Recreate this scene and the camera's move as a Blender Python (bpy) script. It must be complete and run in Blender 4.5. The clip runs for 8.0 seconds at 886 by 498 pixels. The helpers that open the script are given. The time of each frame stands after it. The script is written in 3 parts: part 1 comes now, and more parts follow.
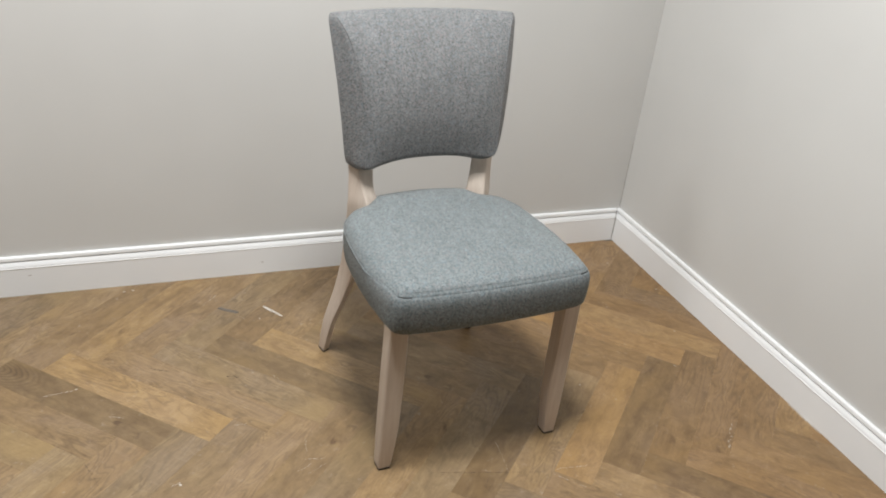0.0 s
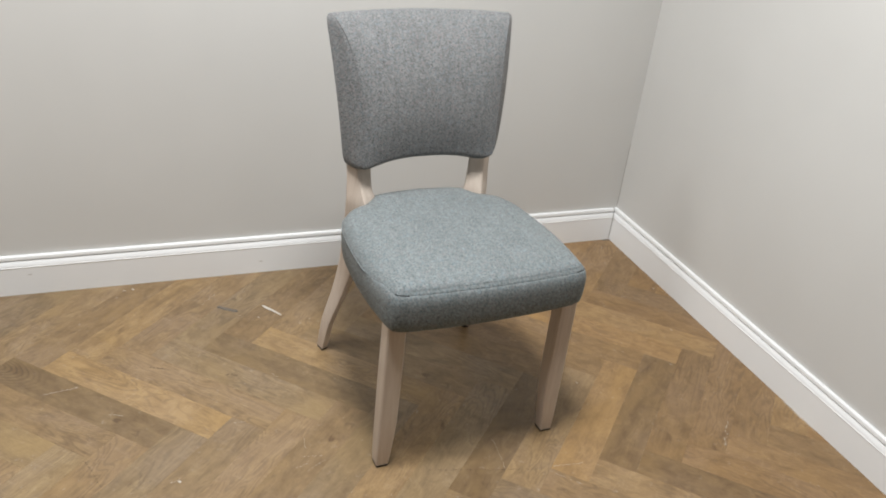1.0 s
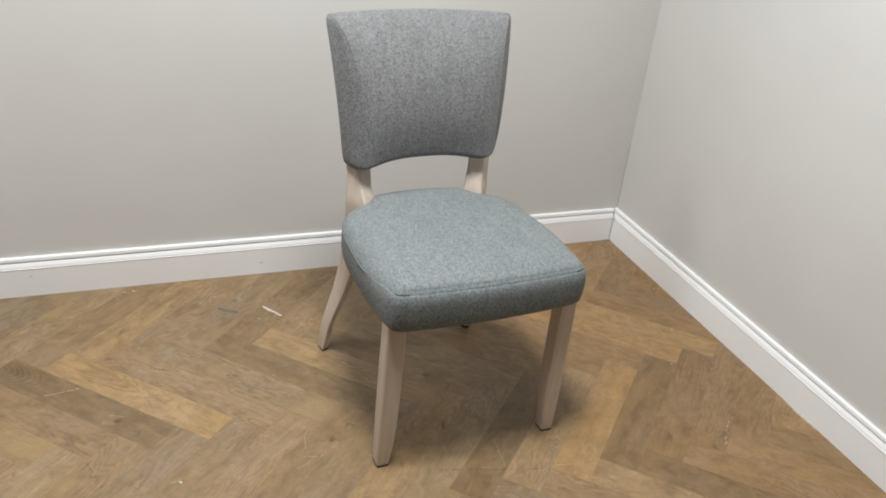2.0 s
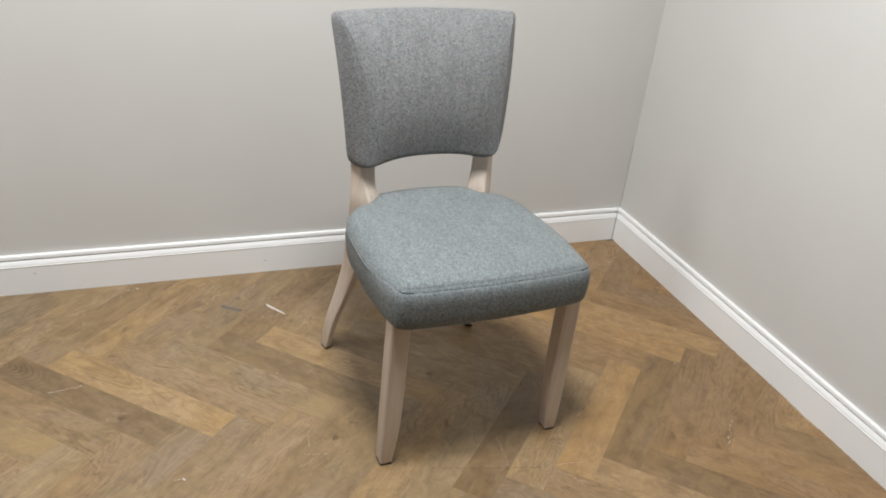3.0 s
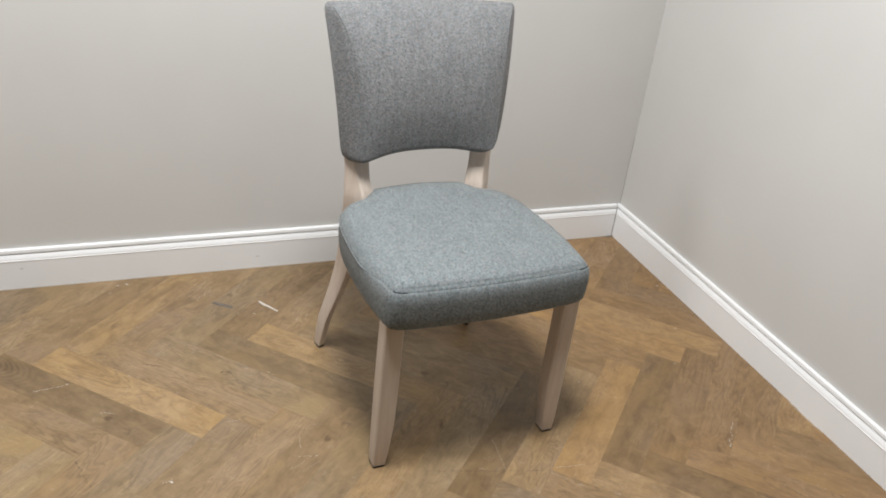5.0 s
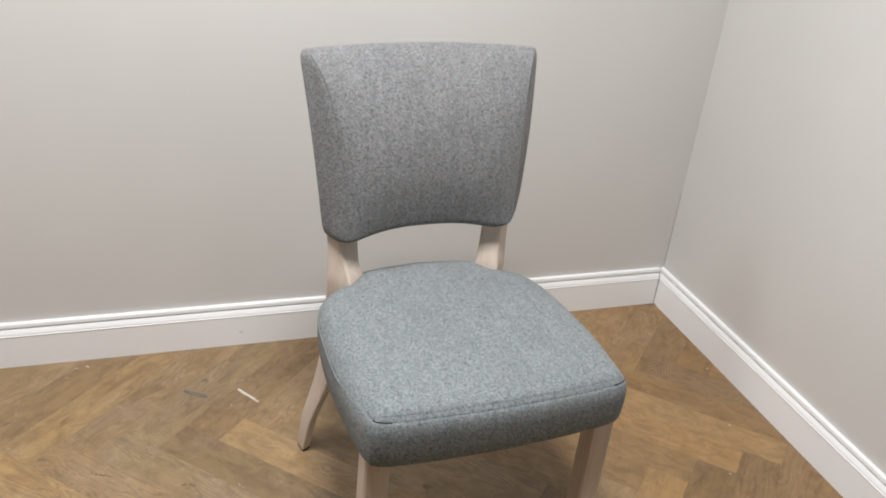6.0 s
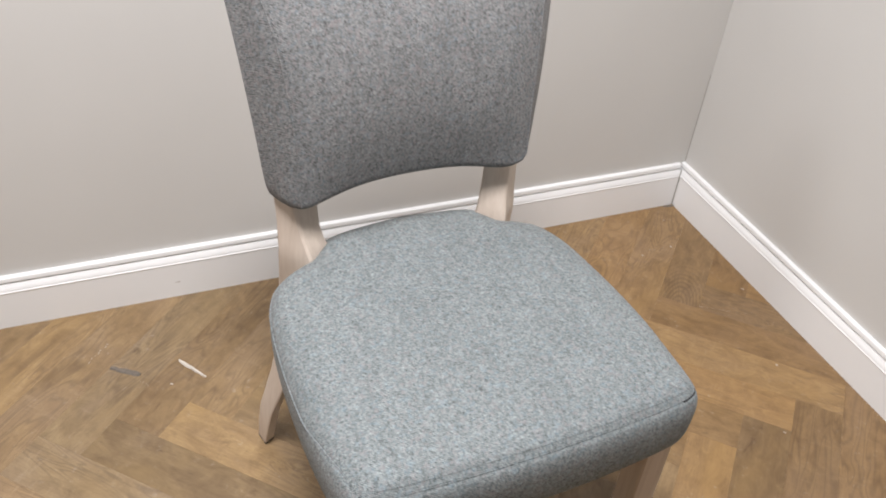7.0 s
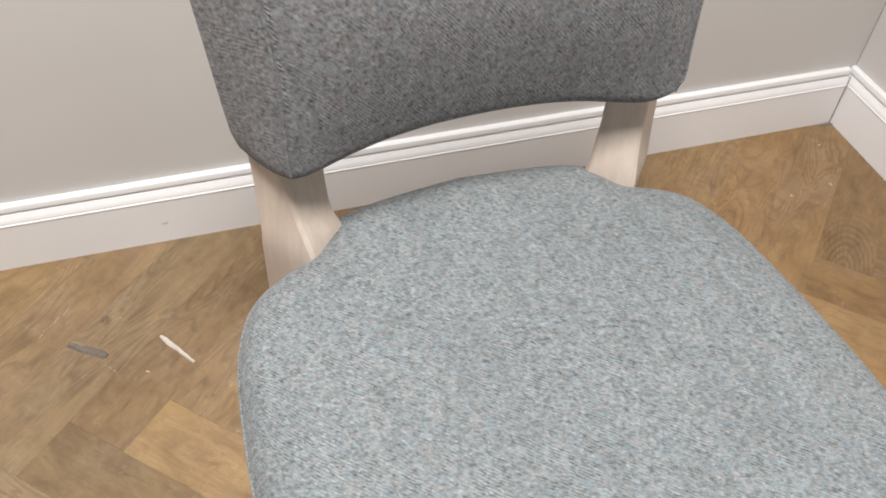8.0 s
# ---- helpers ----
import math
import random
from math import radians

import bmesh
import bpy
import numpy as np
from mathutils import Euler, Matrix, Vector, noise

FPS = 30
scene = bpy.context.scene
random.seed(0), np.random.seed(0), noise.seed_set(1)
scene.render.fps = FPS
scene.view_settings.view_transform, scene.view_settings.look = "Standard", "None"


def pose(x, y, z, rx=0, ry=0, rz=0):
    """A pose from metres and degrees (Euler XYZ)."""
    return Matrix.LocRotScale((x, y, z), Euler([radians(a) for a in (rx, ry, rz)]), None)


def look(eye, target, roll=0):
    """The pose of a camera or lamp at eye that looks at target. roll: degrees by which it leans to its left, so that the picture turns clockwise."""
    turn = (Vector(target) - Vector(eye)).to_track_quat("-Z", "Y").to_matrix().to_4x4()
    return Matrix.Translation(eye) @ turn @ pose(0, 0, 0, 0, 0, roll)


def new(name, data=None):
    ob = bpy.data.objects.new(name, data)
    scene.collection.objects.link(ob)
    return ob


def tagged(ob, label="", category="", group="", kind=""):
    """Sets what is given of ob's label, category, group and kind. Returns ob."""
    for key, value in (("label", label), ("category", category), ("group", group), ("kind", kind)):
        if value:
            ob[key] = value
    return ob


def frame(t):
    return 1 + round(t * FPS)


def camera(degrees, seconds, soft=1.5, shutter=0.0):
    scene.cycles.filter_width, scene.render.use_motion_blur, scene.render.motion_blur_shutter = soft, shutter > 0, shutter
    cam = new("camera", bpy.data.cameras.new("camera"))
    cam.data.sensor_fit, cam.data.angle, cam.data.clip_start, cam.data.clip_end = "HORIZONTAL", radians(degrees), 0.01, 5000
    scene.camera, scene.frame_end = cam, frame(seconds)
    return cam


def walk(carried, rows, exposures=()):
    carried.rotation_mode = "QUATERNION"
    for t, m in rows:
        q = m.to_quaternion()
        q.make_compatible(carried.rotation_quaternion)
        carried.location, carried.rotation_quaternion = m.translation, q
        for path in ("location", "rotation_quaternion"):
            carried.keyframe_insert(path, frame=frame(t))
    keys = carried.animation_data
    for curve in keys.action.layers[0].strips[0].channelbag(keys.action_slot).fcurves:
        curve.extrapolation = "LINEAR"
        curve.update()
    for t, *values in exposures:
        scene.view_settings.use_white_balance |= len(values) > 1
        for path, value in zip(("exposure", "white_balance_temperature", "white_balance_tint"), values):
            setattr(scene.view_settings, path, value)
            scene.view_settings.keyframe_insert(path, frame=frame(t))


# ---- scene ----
cam = camera(53.9, 8.0, 1.9)
PATH = [
    (0, (-1.686, -2.309, 1.386), (-0.969, -0.703, 0.433), 6.7),
    (0.5, (-1.69, -2.312, 1.383), (-0.97, -0.707, 0.43), 6.8),
    (1, (-1.687, -2.325, 1.389), (-0.969, -0.718, 0.438), 6.7),
    (1.5, (-1.683, -2.331, 1.387), (-0.967, -0.72, 0.442), 6.4),
    (3, (-1.693, -2.331, 1.38), (-0.979, -0.719, 0.435), 6.6),
    (3.5, (-1.688, -2.332, 1.38), (-0.976, -0.72, 0.435), 6.6),
    (4, (-1.687, -2.332, 1.384), (-0.97, -0.72, 0.443), 6.6),
    (5.3, (-1.643, -2.232, 1.345), (-0.927, -0.638, 0.373), 7.2),
    (5.5, (-1.594, -2.142, 1.324), (-0.872, -0.553, 0.347), 7.6),
    (5.7, (-1.531, -2.051, 1.335), (-0.819, -0.428, 0.407), 8.0),
    (6, (-1.461, -1.939, 1.331), (-0.826, -0.288, 0.397), 6.1),
    (6.2, (-1.417, -1.867, 1.324), (-0.835, -0.227, 0.339), 4.1),
    (6.5, (-1.382, -1.704, 1.292), (-0.783, -0.116, 0.234), 3.4),
    (6.8, (-1.365, -1.542, 1.277), (-0.72, -0.061, 0.098), 4.7),
    (7, (-1.34, -1.462, 1.261), (-0.668, -0.045, 0.019), 5.8),
    (7.2, (-1.314, -1.37, 1.232), (-0.622, -0.007, -0.058), 6.9),
    (7.5, (-1.239, -1.255, 1.191), (-0.616, 0.071, -0.17), 7.0),
    (7.7, (-1.2, -1.164, 1.141), (-0.646, 0.137, -0.273), 6.9),
    (8, (-1.176, -1.035, 1.023), (-0.693, 0.24, -0.44), 4.4),
]
walk(cam, [(t, look(eye, target, roll)) for t, eye, target, roll in PATH], [(0, 0.0, 6400, 10), (4.0, 0.0, 6400, 10), (5.5, 0.05, 6400, 12), (6.0, 0.03, 6470, 13), (6.5, 0.12, 6500, 14), (7.0, 0.17, 6500, 15), (7.5, 0.18, 6560, 15), (8.0, 0.17, 6660, 15)])

# ---- world and light ----
world = bpy.data.worlds.new("world")
scene.world = world
world.use_nodes = True
world.node_tree.nodes["Background"].inputs[0].default_value = (0.9, 0.95, 1.0, 1)
world.node_tree.nodes["Background"].inputs[1].default_value = 0.3


def ceiling_lamp(x, y, size_x, size_y, watts, tint):
    data = bpy.data.lights.new("ceiling_lamp", "AREA")
    data.shape, data.size, data.size_y, data.energy, data.color = "RECTANGLE", size_x, size_y, watts, tint
    ob = new("ceiling_lamp", data)
    ob.location = (x, y, 2.485)
    return ob


COOL = (0.99, 0.998, 0.99)
ceiling_lamp(-1.30, -1.14, 0.45, 0.45, 70, COOL)
ceiling_lamp(-3.15, -0.72, 0.45, 0.45, 28, COOL)


# ---- materials ----
class Nodes:
    """A small hand for writing node trees."""

    def __init__(self, name):
        self.mat = bpy.data.materials.new(name)
        self.mat.use_nodes = True
        self.tree = self.mat.node_tree
        self.bsdf = self.tree.nodes["Principled BSDF"]

    def add(self, kind, **values):
        node = self.tree.nodes.new(kind)
        for key, value in values.items():
            node.inputs[key.replace("_", " ")].default_value = value
        return node

    def link(self, a, b):
        self.tree.links.new(a, b)

    def coords(self, scale=(1, 1, 1), offset=None, turn=(0, 0, 0)):
        mapping = self.add("ShaderNodeMapping")
        mapping.inputs["Scale"].default_value = scale
        mapping.inputs["Rotation"].default_value = turn
        self.link(self.add("ShaderNodeTexCoord").outputs["Object"], mapping.inputs["Vector"])
        if offset is not None:
            self.link(offset, mapping.inputs["Location"])
        return mapping.outputs["Vector"]

    def noise(self, vector, scale, detail=4, rough=0.55, warp=0.0):
        node = self.add("ShaderNodeTexNoise", Scale=scale, Detail=detail, Roughness=rough, Distortion=warp)
        self.link(vector, node.inputs["Vector"])
        return node.outputs["Fac"]

    def ramp(self, fac, *stops):
        node = self.add("ShaderNodeValToRGB")
        marks = node.color_ramp.elements
        while len(marks) < len(stops):
            marks.new(0.5)
        for mark, (place, colour) in zip(marks, stops):
            mark.position = place
            mark.color = (*colour, 1) if len(colour) == 3 else colour
        self.link(fac, node.inputs["Fac"])
        return node.outputs["Color"]

    def grey(self, fac, low, high, a=0.0, b=1.0):
        node = self.add("ShaderNodeMapRange")
        node.inputs["From Min"].default_value, node.inputs["From Max"].default_value = low, high
        node.inputs["To Min"].default_value, node.inputs["To Max"].default_value = a, b
        self.link(fac, node.inputs["Value"])
        return node.outputs["Result"]

    def mix(self, fac, a, b, blend="MIX"):
        node = self.tree.nodes.new("ShaderNodeMix")
        node.data_type, node.blend_type = "RGBA", blend
        for value, socket in ((fac, node.inputs["Factor"]), (a, node.inputs["A"]), (b, node.inputs["B"])):
            if socket.name == "Factor":
                socket = node.inputs[0]
            elif socket.name == "A":
                socket = node.inputs[6]
            else:
                socket = node.inputs[7]
            if isinstance(value, (int, float)):
                socket.default_value = value
            elif isinstance(value, tuple):
                socket.default_value = (*value, 1)
            else:
                self.link(value, socket)
        return node.outputs[2]

    def math(self, kind, a, b=0.0):
        node = self.tree.nodes.new("ShaderNodeMath")
        node.operation = kind
        for value, socket in zip((a, b), node.inputs):
            if isinstance(value, (int, float)):
                socket.default_value = value
            else:
                self.link(value, socket)
        return node.outputs[0]

    def finish(self, colour=None, rough=0.5, bump=None, depth=0.001, strength=0.5, specular=0.5):
        if colour is not None:
            if isinstance(colour, tuple):
                self.bsdf.inputs["Base Color"].default_value = (*colour, 1)
            else:
                self.link(colour, self.bsdf.inputs["Base Color"])
        if isinstance(rough, (int, float)):
            self.bsdf.inputs["Roughness"].default_value = rough
        else:
            self.link(rough, self.bsdf.inputs["Roughness"])
        self.bsdf.inputs["Specular IOR Level"].default_value = specular
        if bump is not None:
            node = self.add("ShaderNodeBump", Strength=strength, Distance=depth)
            self.link(bump, node.inputs["Height"])
            self.link(node.outputs["Normal"], self.bsdf.inputs["Normal"])
        return self.mat


def wall_paint():
    n = Nodes("wall_paint")
    v = n.coords()
    broad = n.noise(v, 1.3, 3)
    fine = n.noise(v, 260, 3, 0.6)
    colour = n.mix(n.grey(broad, 0.35, 0.65), (0.585, 0.575, 0.552), (0.620, 0.610, 0.586))
    return n.finish(colour, n.grey(broad, 0.3, 0.7, 0.5, 0.62), fine, 0.0004, 0.35, 0.35)


def skirting_paint():
    n = Nodes("skirting_paint")
    v = n.coords()
    spots = n.noise(v, 9, 6, 0.7)
    colour = n.ramp(spots, (0.22, (0.64, 0.61, 0.57)), (0.32, (0.84, 0.842, 0.838)), (1.0, (0.87, 0.873, 0.870)))
    return n.finish(colour, 0.48, n.noise(v, 45, 3), 0.0006, 0.25, 0.4)


def plank_wood(name, joined):
    n = Nodes(name)
    info = n.add("ShaderNodeNewGeometry" if joined else "ShaderNodeObjectInfo")
    chance = info.outputs["Random Per Island"] if joined else info.outputs["Random"]
    spread = n.add("ShaderNodeCombineXYZ")
    n.link(n.math("MULTIPLY", chance, 37.0), spread.inputs[0])
    n.link(n.math("MULTIPLY", chance, 91.0), spread.inputs[1])
    place = spread.outputs[0]
    rings = n.noise(n.coords((3.2, 17.0, 1.0), place), 1.0, 2, 0.45, 0.7)
    bands = n.math("FRACT", n.math("MULTIPLY", rings, 15.0))
    bands = n.math("ABSOLUTE", n.math("SUBTRACT", bands, 0.5))
    fibre = n.noise(n.coords((12.0, 230.0, 1.0), place), 1.0, 5, 0.65)
    streak = n.noise(n.coords((5.0, 60.0, 1.0), place), 1.0, 4, 0.6, 0.3)
    stain = n.noise(n.coords((16.0, 28.0, 1.0), place), 1.0, 7, 0.72, 0.6)
    patch = n.noise(n.coords((3.5, 6.5, 1.0), place), 1.0, 3, 0.55, 0.5)
    knots = n.noise(n.coords((10.0, 24.0, 1.0), place), 1.0, 5, 0.65, 0.9)
    pores = n.noise(n.coords((38.0, 420.0, 1.0), place), 1.0, 2, 0.5)
    chatter = n.noise(n.coords((95.0, 22.0, 1.0), place, (0, 0, 0.25)), 1.0, 3, 0.6, 0.5)
    where = n.noise(n.coords((3.0, 4.0, 1.0), place), 1.0, 1, 0.5)
    mixed = n.math("ADD", n.math("ADD", n.math("MULTIPLY", stain, 0.52), n.math("MULTIPLY", streak, 0.12)), n.math("ADD", n.math("MULTIPLY", fibre, 0.13), n.math("MULTIPLY", patch, 0.23)))
    wood = n.ramp(mixed, (0.34, (0.132, 0.083, 0.045)), (0.50, (0.232, 0.157, 0.087)), (0.66, (0.338, 0.240, 0.134)))
    wood = n.mix(n.math("MULTIPLY", n.grey(bands, 0.0, 0.25, 1.0, 0.0), n.grey(where, 0.50, 0.58, 0.0, 0.55)), wood, (0.110, 0.072, 0.045))
    wood = n.mix(n.grey(knots, 0.62, 0.72, 0.0, 0.75), wood, (0.098, 0.058, 0.034))
    # the figured boards: arched rings round a heart at one end
    bend = n.noise(n.coords((9.0, 16.0, 1.0), place), 1.0, 3, 0.55)
    axes = n.add("ShaderNodeSeparateXYZ")
    n.link(n.coords(), axes.inputs[0])
    far = n.math("SQRT", n.math("ADD", n.math("POWER", n.math("MULTIPLY", n.math("ADD", axes.outputs[0], 0.258), 11.0), 2.0), n.math("POWER", n.math("MULTIPLY", axes.outputs[1], 26.0), 2.0)))
    arches = n.math("FRACT", n.math("ADD", n.math("MULTIPLY", far, 5.5), n.math("MULTIPLY", bend, 1.6)))
    arches = n.math("MULTIPLY", n.grey(n.math("ABSOLUTE", n.math("SUBTRACT", arches, 0.5)), 0.05, 0.34, 0.6, 0.0), n.grey(far, 0.8, 1.9, 1.0, 0.0))
    figured = 0.0 if joined else n.math("MULTIPLY", arches, n.math("SUBTRACT", 1.0, info.outputs["Alpha"]))
    wood = n.mix(figured, wood, (0.105, 0.066, 0.038))
    wood = n.mix(n.grey(pores, 0.60, 0.72, 0.0, 0.45), wood, (0.115, 0.076, 0.048))
    wood = n.mix(n.math("MULTIPLY", n.grey(chatter, 0.56, 0.66, 0.0, 0.25), n.grey(patch, 0.45, 0.6)), wood, (0.36, 0.275, 0.185))
    wood = n.mix(n.grey(patch, 0.50, 0.66, 0.0, 0.4), wood, (0.245, 0.176, 0.125))
    wood = n.mix(n.grey(patch, 0.46, 0.32, 0.0, 0.42), wood, (0.330, 0.222, 0.105))
    # Each plank's own tone: yellow and light, or brown and dark, with the corner's warm light tinted in.
    own = n.ramp(chance, (0.0, (0.80, 0.80, 0.82)), (1.0, (1.2, 1.18, 1.08))) if joined else info.outputs["Color"]
    tone = n.mix(1.0, wood, own, "MULTIPLY")
    scuff = n.noise(n.coords((60.0, 60.0, 1.0), place), 1.0, 6, 0.75)
    dust = n.noise(n.coords((14.0, 14.0, 1.0), place), 1.0, 5, 0.7)
    tone = n.mix(n.math("MULTIPLY", n.grey(scuff, 0.58, 0.72, 0.0, 0.6), n.grey(dust, 0.45, 0.62)), tone, (0.42, 0.37, 0.31))
    rough = n.grey(stain, 0.3, 0.7, 0.46, 0.34)
    height = n.math("ADD", n.math("MULTIPLY", fibre, 0.7), n.math("MULTIPLY", streak, 0.3))
    return n.finish(tone, rough, height, 0.0006, 0.4, 0.42)


def tweed(name, light, dark, tint):
    """Woven wool: a fine diagonal twill under short flecks, with soft streaks along the warp."""
    n = Nodes(name)
    v = n.coords()
    slant = n.add("ShaderNodeMapping")
    slant.inputs["Rotation"].default_value = (0, 0.615, -0.785)
    n.link(v, slant.inputs["Vector"])

    def along(across, length, detail, rough):
        """Flecks drawn out along the twill."""
        scaled = n.add("ShaderNodeMapping")
        scaled.inputs["Scale"].default_value = (across, length, length)
        n.link(slant.outputs["Vector"], scaled.inputs["Vector"])
        return n.noise(scaled.outputs["Vector"], 1.0, detail, rough)

    flecks = along(640, 260, 2, 0.6)
    coarse = along(300, 190, 2, 0.6)
    blotch = n.noise(n.coords((105, 105, 80)), 1.0, 3, 0.6)
    cloud = n.noise(n.coords((70, 11, 11)), 1.0, 3, 0.6)
    broad = n.noise(v, 7, 4, 0.6)
    wave = n.add("ShaderNodeTexWave", Scale=185.0, Distortion=5.0, Detail=3.0)
    wave.inputs["Detail Scale"].default_value = 0.6
    wave.bands_direction = "DIAGONAL"
    n.link(v, wave.inputs["Vector"])
    patches = n.grey(n.noise(n.coords((38, 38, 30)), 1.0, 3, 0.55), 0.44, 0.62)
    twill = n.math("MULTIPLY", n.math("SUBTRACT", wave.outputs["Fac"], 0.5), n.math("MULTIPLY", patches, 0.13))
    mixed = n.math("ADD", n.math("ADD", n.math("MULTIPLY", flecks, 0.52), n.math("MULTIPLY", coarse, 0.34)), n.math("MULTIPLY", blotch, 0.14))
    mixed = n.math("ADD", mixed, twill)
    colour = n.ramp(mixed, (0.32, dark), (0.49, tuple(0.5 * (a + b) for a, b in zip(light, dark))), (0.66, light))
    colour = n.mix(n.grey(cloud, 0.44, 0.66, 0.0, 0.28), colour, tint)
    colour = n.mix(n.grey(broad, 0.36, 0.64, 0.0, 0.12), colour, dark)
    # threads of a rosier and of a bluer wool
    rosy, blue = n.noise(n.coords((170, 150, 130)), 1.0, 2, 0.6), n.noise(n.coords((140, 170, 150)), 1.0, 2, 0.6)
    colour = n.mix(n.grey(blue, 0.53, 0.68, 0.0, 0.30), colour, tuple(c * k for c, k in zip(light, (0.66, 0.84, 0.98))))
    colour = n.mix(n.grey(rosy, 0.52, 0.66, 0.0, 0.32), colour, tuple(c * k for c, k in zip(light, (0.92, 0.74, 0.74))))
    spark = along(700, 330, 1, 0.5)
    colour = n.mix(n.grey(spark, 0.67, 0.77, 0.0, 0.5), colour, tuple(1.35 * c for c in light))
    mat = n.finish(colour, 0.92, mixed, 0.0012, 0.28, 0.15)
    n.bsdf.inputs["Sheen Weight"].default_value = 0.1
    n.bsdf.inputs["Sheen Roughness"].default_value = 0.5
    n.bsdf.inputs["Sheen Tint"].default_value = (1.0, 0.93, 0.90, 1)
    return mat


def limed_oak():
    n = Nodes("limed_oak")
    grain = n.noise(n.coords((80, 80, 6)), 1.0, 5, 0.65, 0.4)
    broad = n.noise(n.coords((14, 14, 3)), 1.0, 3, 0.5, 0.5)
    colour = n.ramp(n.math("ADD", n.math("MULTIPLY", grain, 0.5), n.math("MULTIPLY", broad, 0.5)),
                    (0.30, (0.48, 0.387, 0.315)), (0.52, (0.600, 0.508, 0.428)), (0.72, (0.69, 0.605, 0.525)))
    return n.finish(colour, 0.48, grain, 0.0005, 0.3, 0.4)


def plain(name, colour, rough, grain=40):
    n = Nodes(name)
    fac = n.noise(n.coords(), grain, 4)
    dark = tuple(0.8 * c for c in colour)
    return n.finish(n.mix(n.grey(fac, 0.35, 0.65), dark, colour), rough, fac, 0.0004, 0.3, 0.4)


WALL, SKIRT, WOOD, OAK = wall_paint(), skirting_paint(), plank_wood("plank_wood", False), limed_oak()
WOOD_FAR = plank_wood("plank_wood_joined", True)
TWEED = tweed("grey_teal_tweed", (0.289, 0.321, 0.322), (0.048, 0.0548, 0.0565), (0.105, 0.1185, 0.120))
# The seat's cloth again, greyed to carry the different light on the backrest.
TWEED_BACK = tweed("grey_tweed_back_light", (0.284, 0.289, 0.287), (0.047, 0.0485, 0.0495), (0.102, 0.104, 0.105))
GLIDE = plain("black_plastic", (0.02, 0.02, 0.02), 0.5)
UNDER = plain("black_lining", (0.03, 0.03, 0.032), 0.9)
BOARD = plain("dark_subfloor", (0.09, 0.062, 0.040), 0.8)
CEILING = plain("dim_ceiling_paint", (0.16, 0.158, 0.153), 0.8, 3)
# dark colour for the unseen walls, so they bounce little light
DIM = plain("bounce_damping_paint", (0.08, 0.078, 0.075), 0.8, 3)
CAULK = plain("grey_dust", (0.22, 0.20, 0.175), 0.9, 90)
CRACK = plain("crack_shadow", (0.34, 0.315, 0.28), 0.9, 90)
CHIPPED = plain("bruised_paint", (0.66, 0.63, 0.60), 0.7, 200)
CHIP = plain("white_splinter", (0.62, 0.57, 0.50), 0.7, 200)
GREYCHIP = plain("grey_splinter", (0.165, 0.138, 0.112), 0.8, 200)
SCRATCH = plain("pale_scratch", (0.43, 0.37, 0.29), 0.8, 300)
GROOVE = plain("dark_floor_mark", (0.085, 0.060, 0.042), 0.8, 300)
PALE = plain("pale_speck", (0.52, 0.46, 0.39), 0.8, 300)


# ---- building helpers ----
def mesh_of(name, bm, material, sharp=35):
    bmesh.ops.recalc_face_normals(bm, faces=bm.faces)
    mesh = bpy.data.meshes.new(name)
    bm.to_mesh(mesh)
    bm.free()
    mesh.materials.append(material)
    mesh.shade_smooth()
    mesh.set_sharp_from_angle(angle=radians(sharp))
    return mesh


def part(name, bm, material, parent=None, label="", sharp=35):
    ob = new(name, mesh_of(name, bm, material, sharp))
    ob.parent = parent
    return tagged(ob, label)


def box(bm, lo, hi):
    verts = bmesh.ops.create_cube(bm, size=1)["verts"]
    for v in verts:
        v.co = [lo[k] + (v.co[k] + 0.5) * (hi[k] - lo[k]) for k in range(3)]
    return verts


def rings_to_mesh(rings, cap=True):
    """A skin over closed rings of equally many points."""
    bm = bmesh.new()
    rows = [[bm.verts.new(p) for p in ring] for ring in rings]
    for a, b in zip(rows, rows[1:]):
        for k in range(len(a)):
            j = (k + 1) % len(a)
            bm.faces.new((a[k], a[j], b[j], b[k]))
    if cap:
        bm.faces.new(rows[0][::-1])
        bm.faces.new(rows[-1])
    return bm


def tube(points, radius, sides=6):
    """A round cord along points."""
    rings = []
    for k, p in enumerate(points):
        p = Vector(p)
        ahead = (Vector(points[min(k + 1, len(points) - 1)]) - Vector(points[max(k - 1, 0)])).normalized()
        side = ahead.orthogonal().normalized() if abs(ahead.z) > 0.95 else ahead.cross(Vector((0, 0, 1))).normalized()
        up = side.cross(ahead)
        rings.append([p + radius * (math.cos(a) * side + math.sin(a) * up) for a in [2 * math.pi * s / sides for s in range(sides)]])
    return rings_to_mesh(rings)


def smooth_line(points, steps):
    """A Catmull-Rom line through points."""
    out = []
    for k in range(len(points) - 1):
        p = [Vector(points[max(0, min(len(points) - 1, k + d))]) for d in (-1, 0, 1, 2)]
        for s in range(steps):
            t = s / steps
            out.append(0.5 * (2 * p[1] + (p[2] - p[0]) * t + (2 * p[0] - 5 * p[1] + 4 * p[2] - p[3]) * t * t + (3 * p[1] - p[0] - 3 * p[2] + p[3]) * t ** 3))
    return out + [Vector(points[-1])]


# ---- the room ----
LEFT, FRONT, HEIGHT = -5.0, -7.0, 2.5

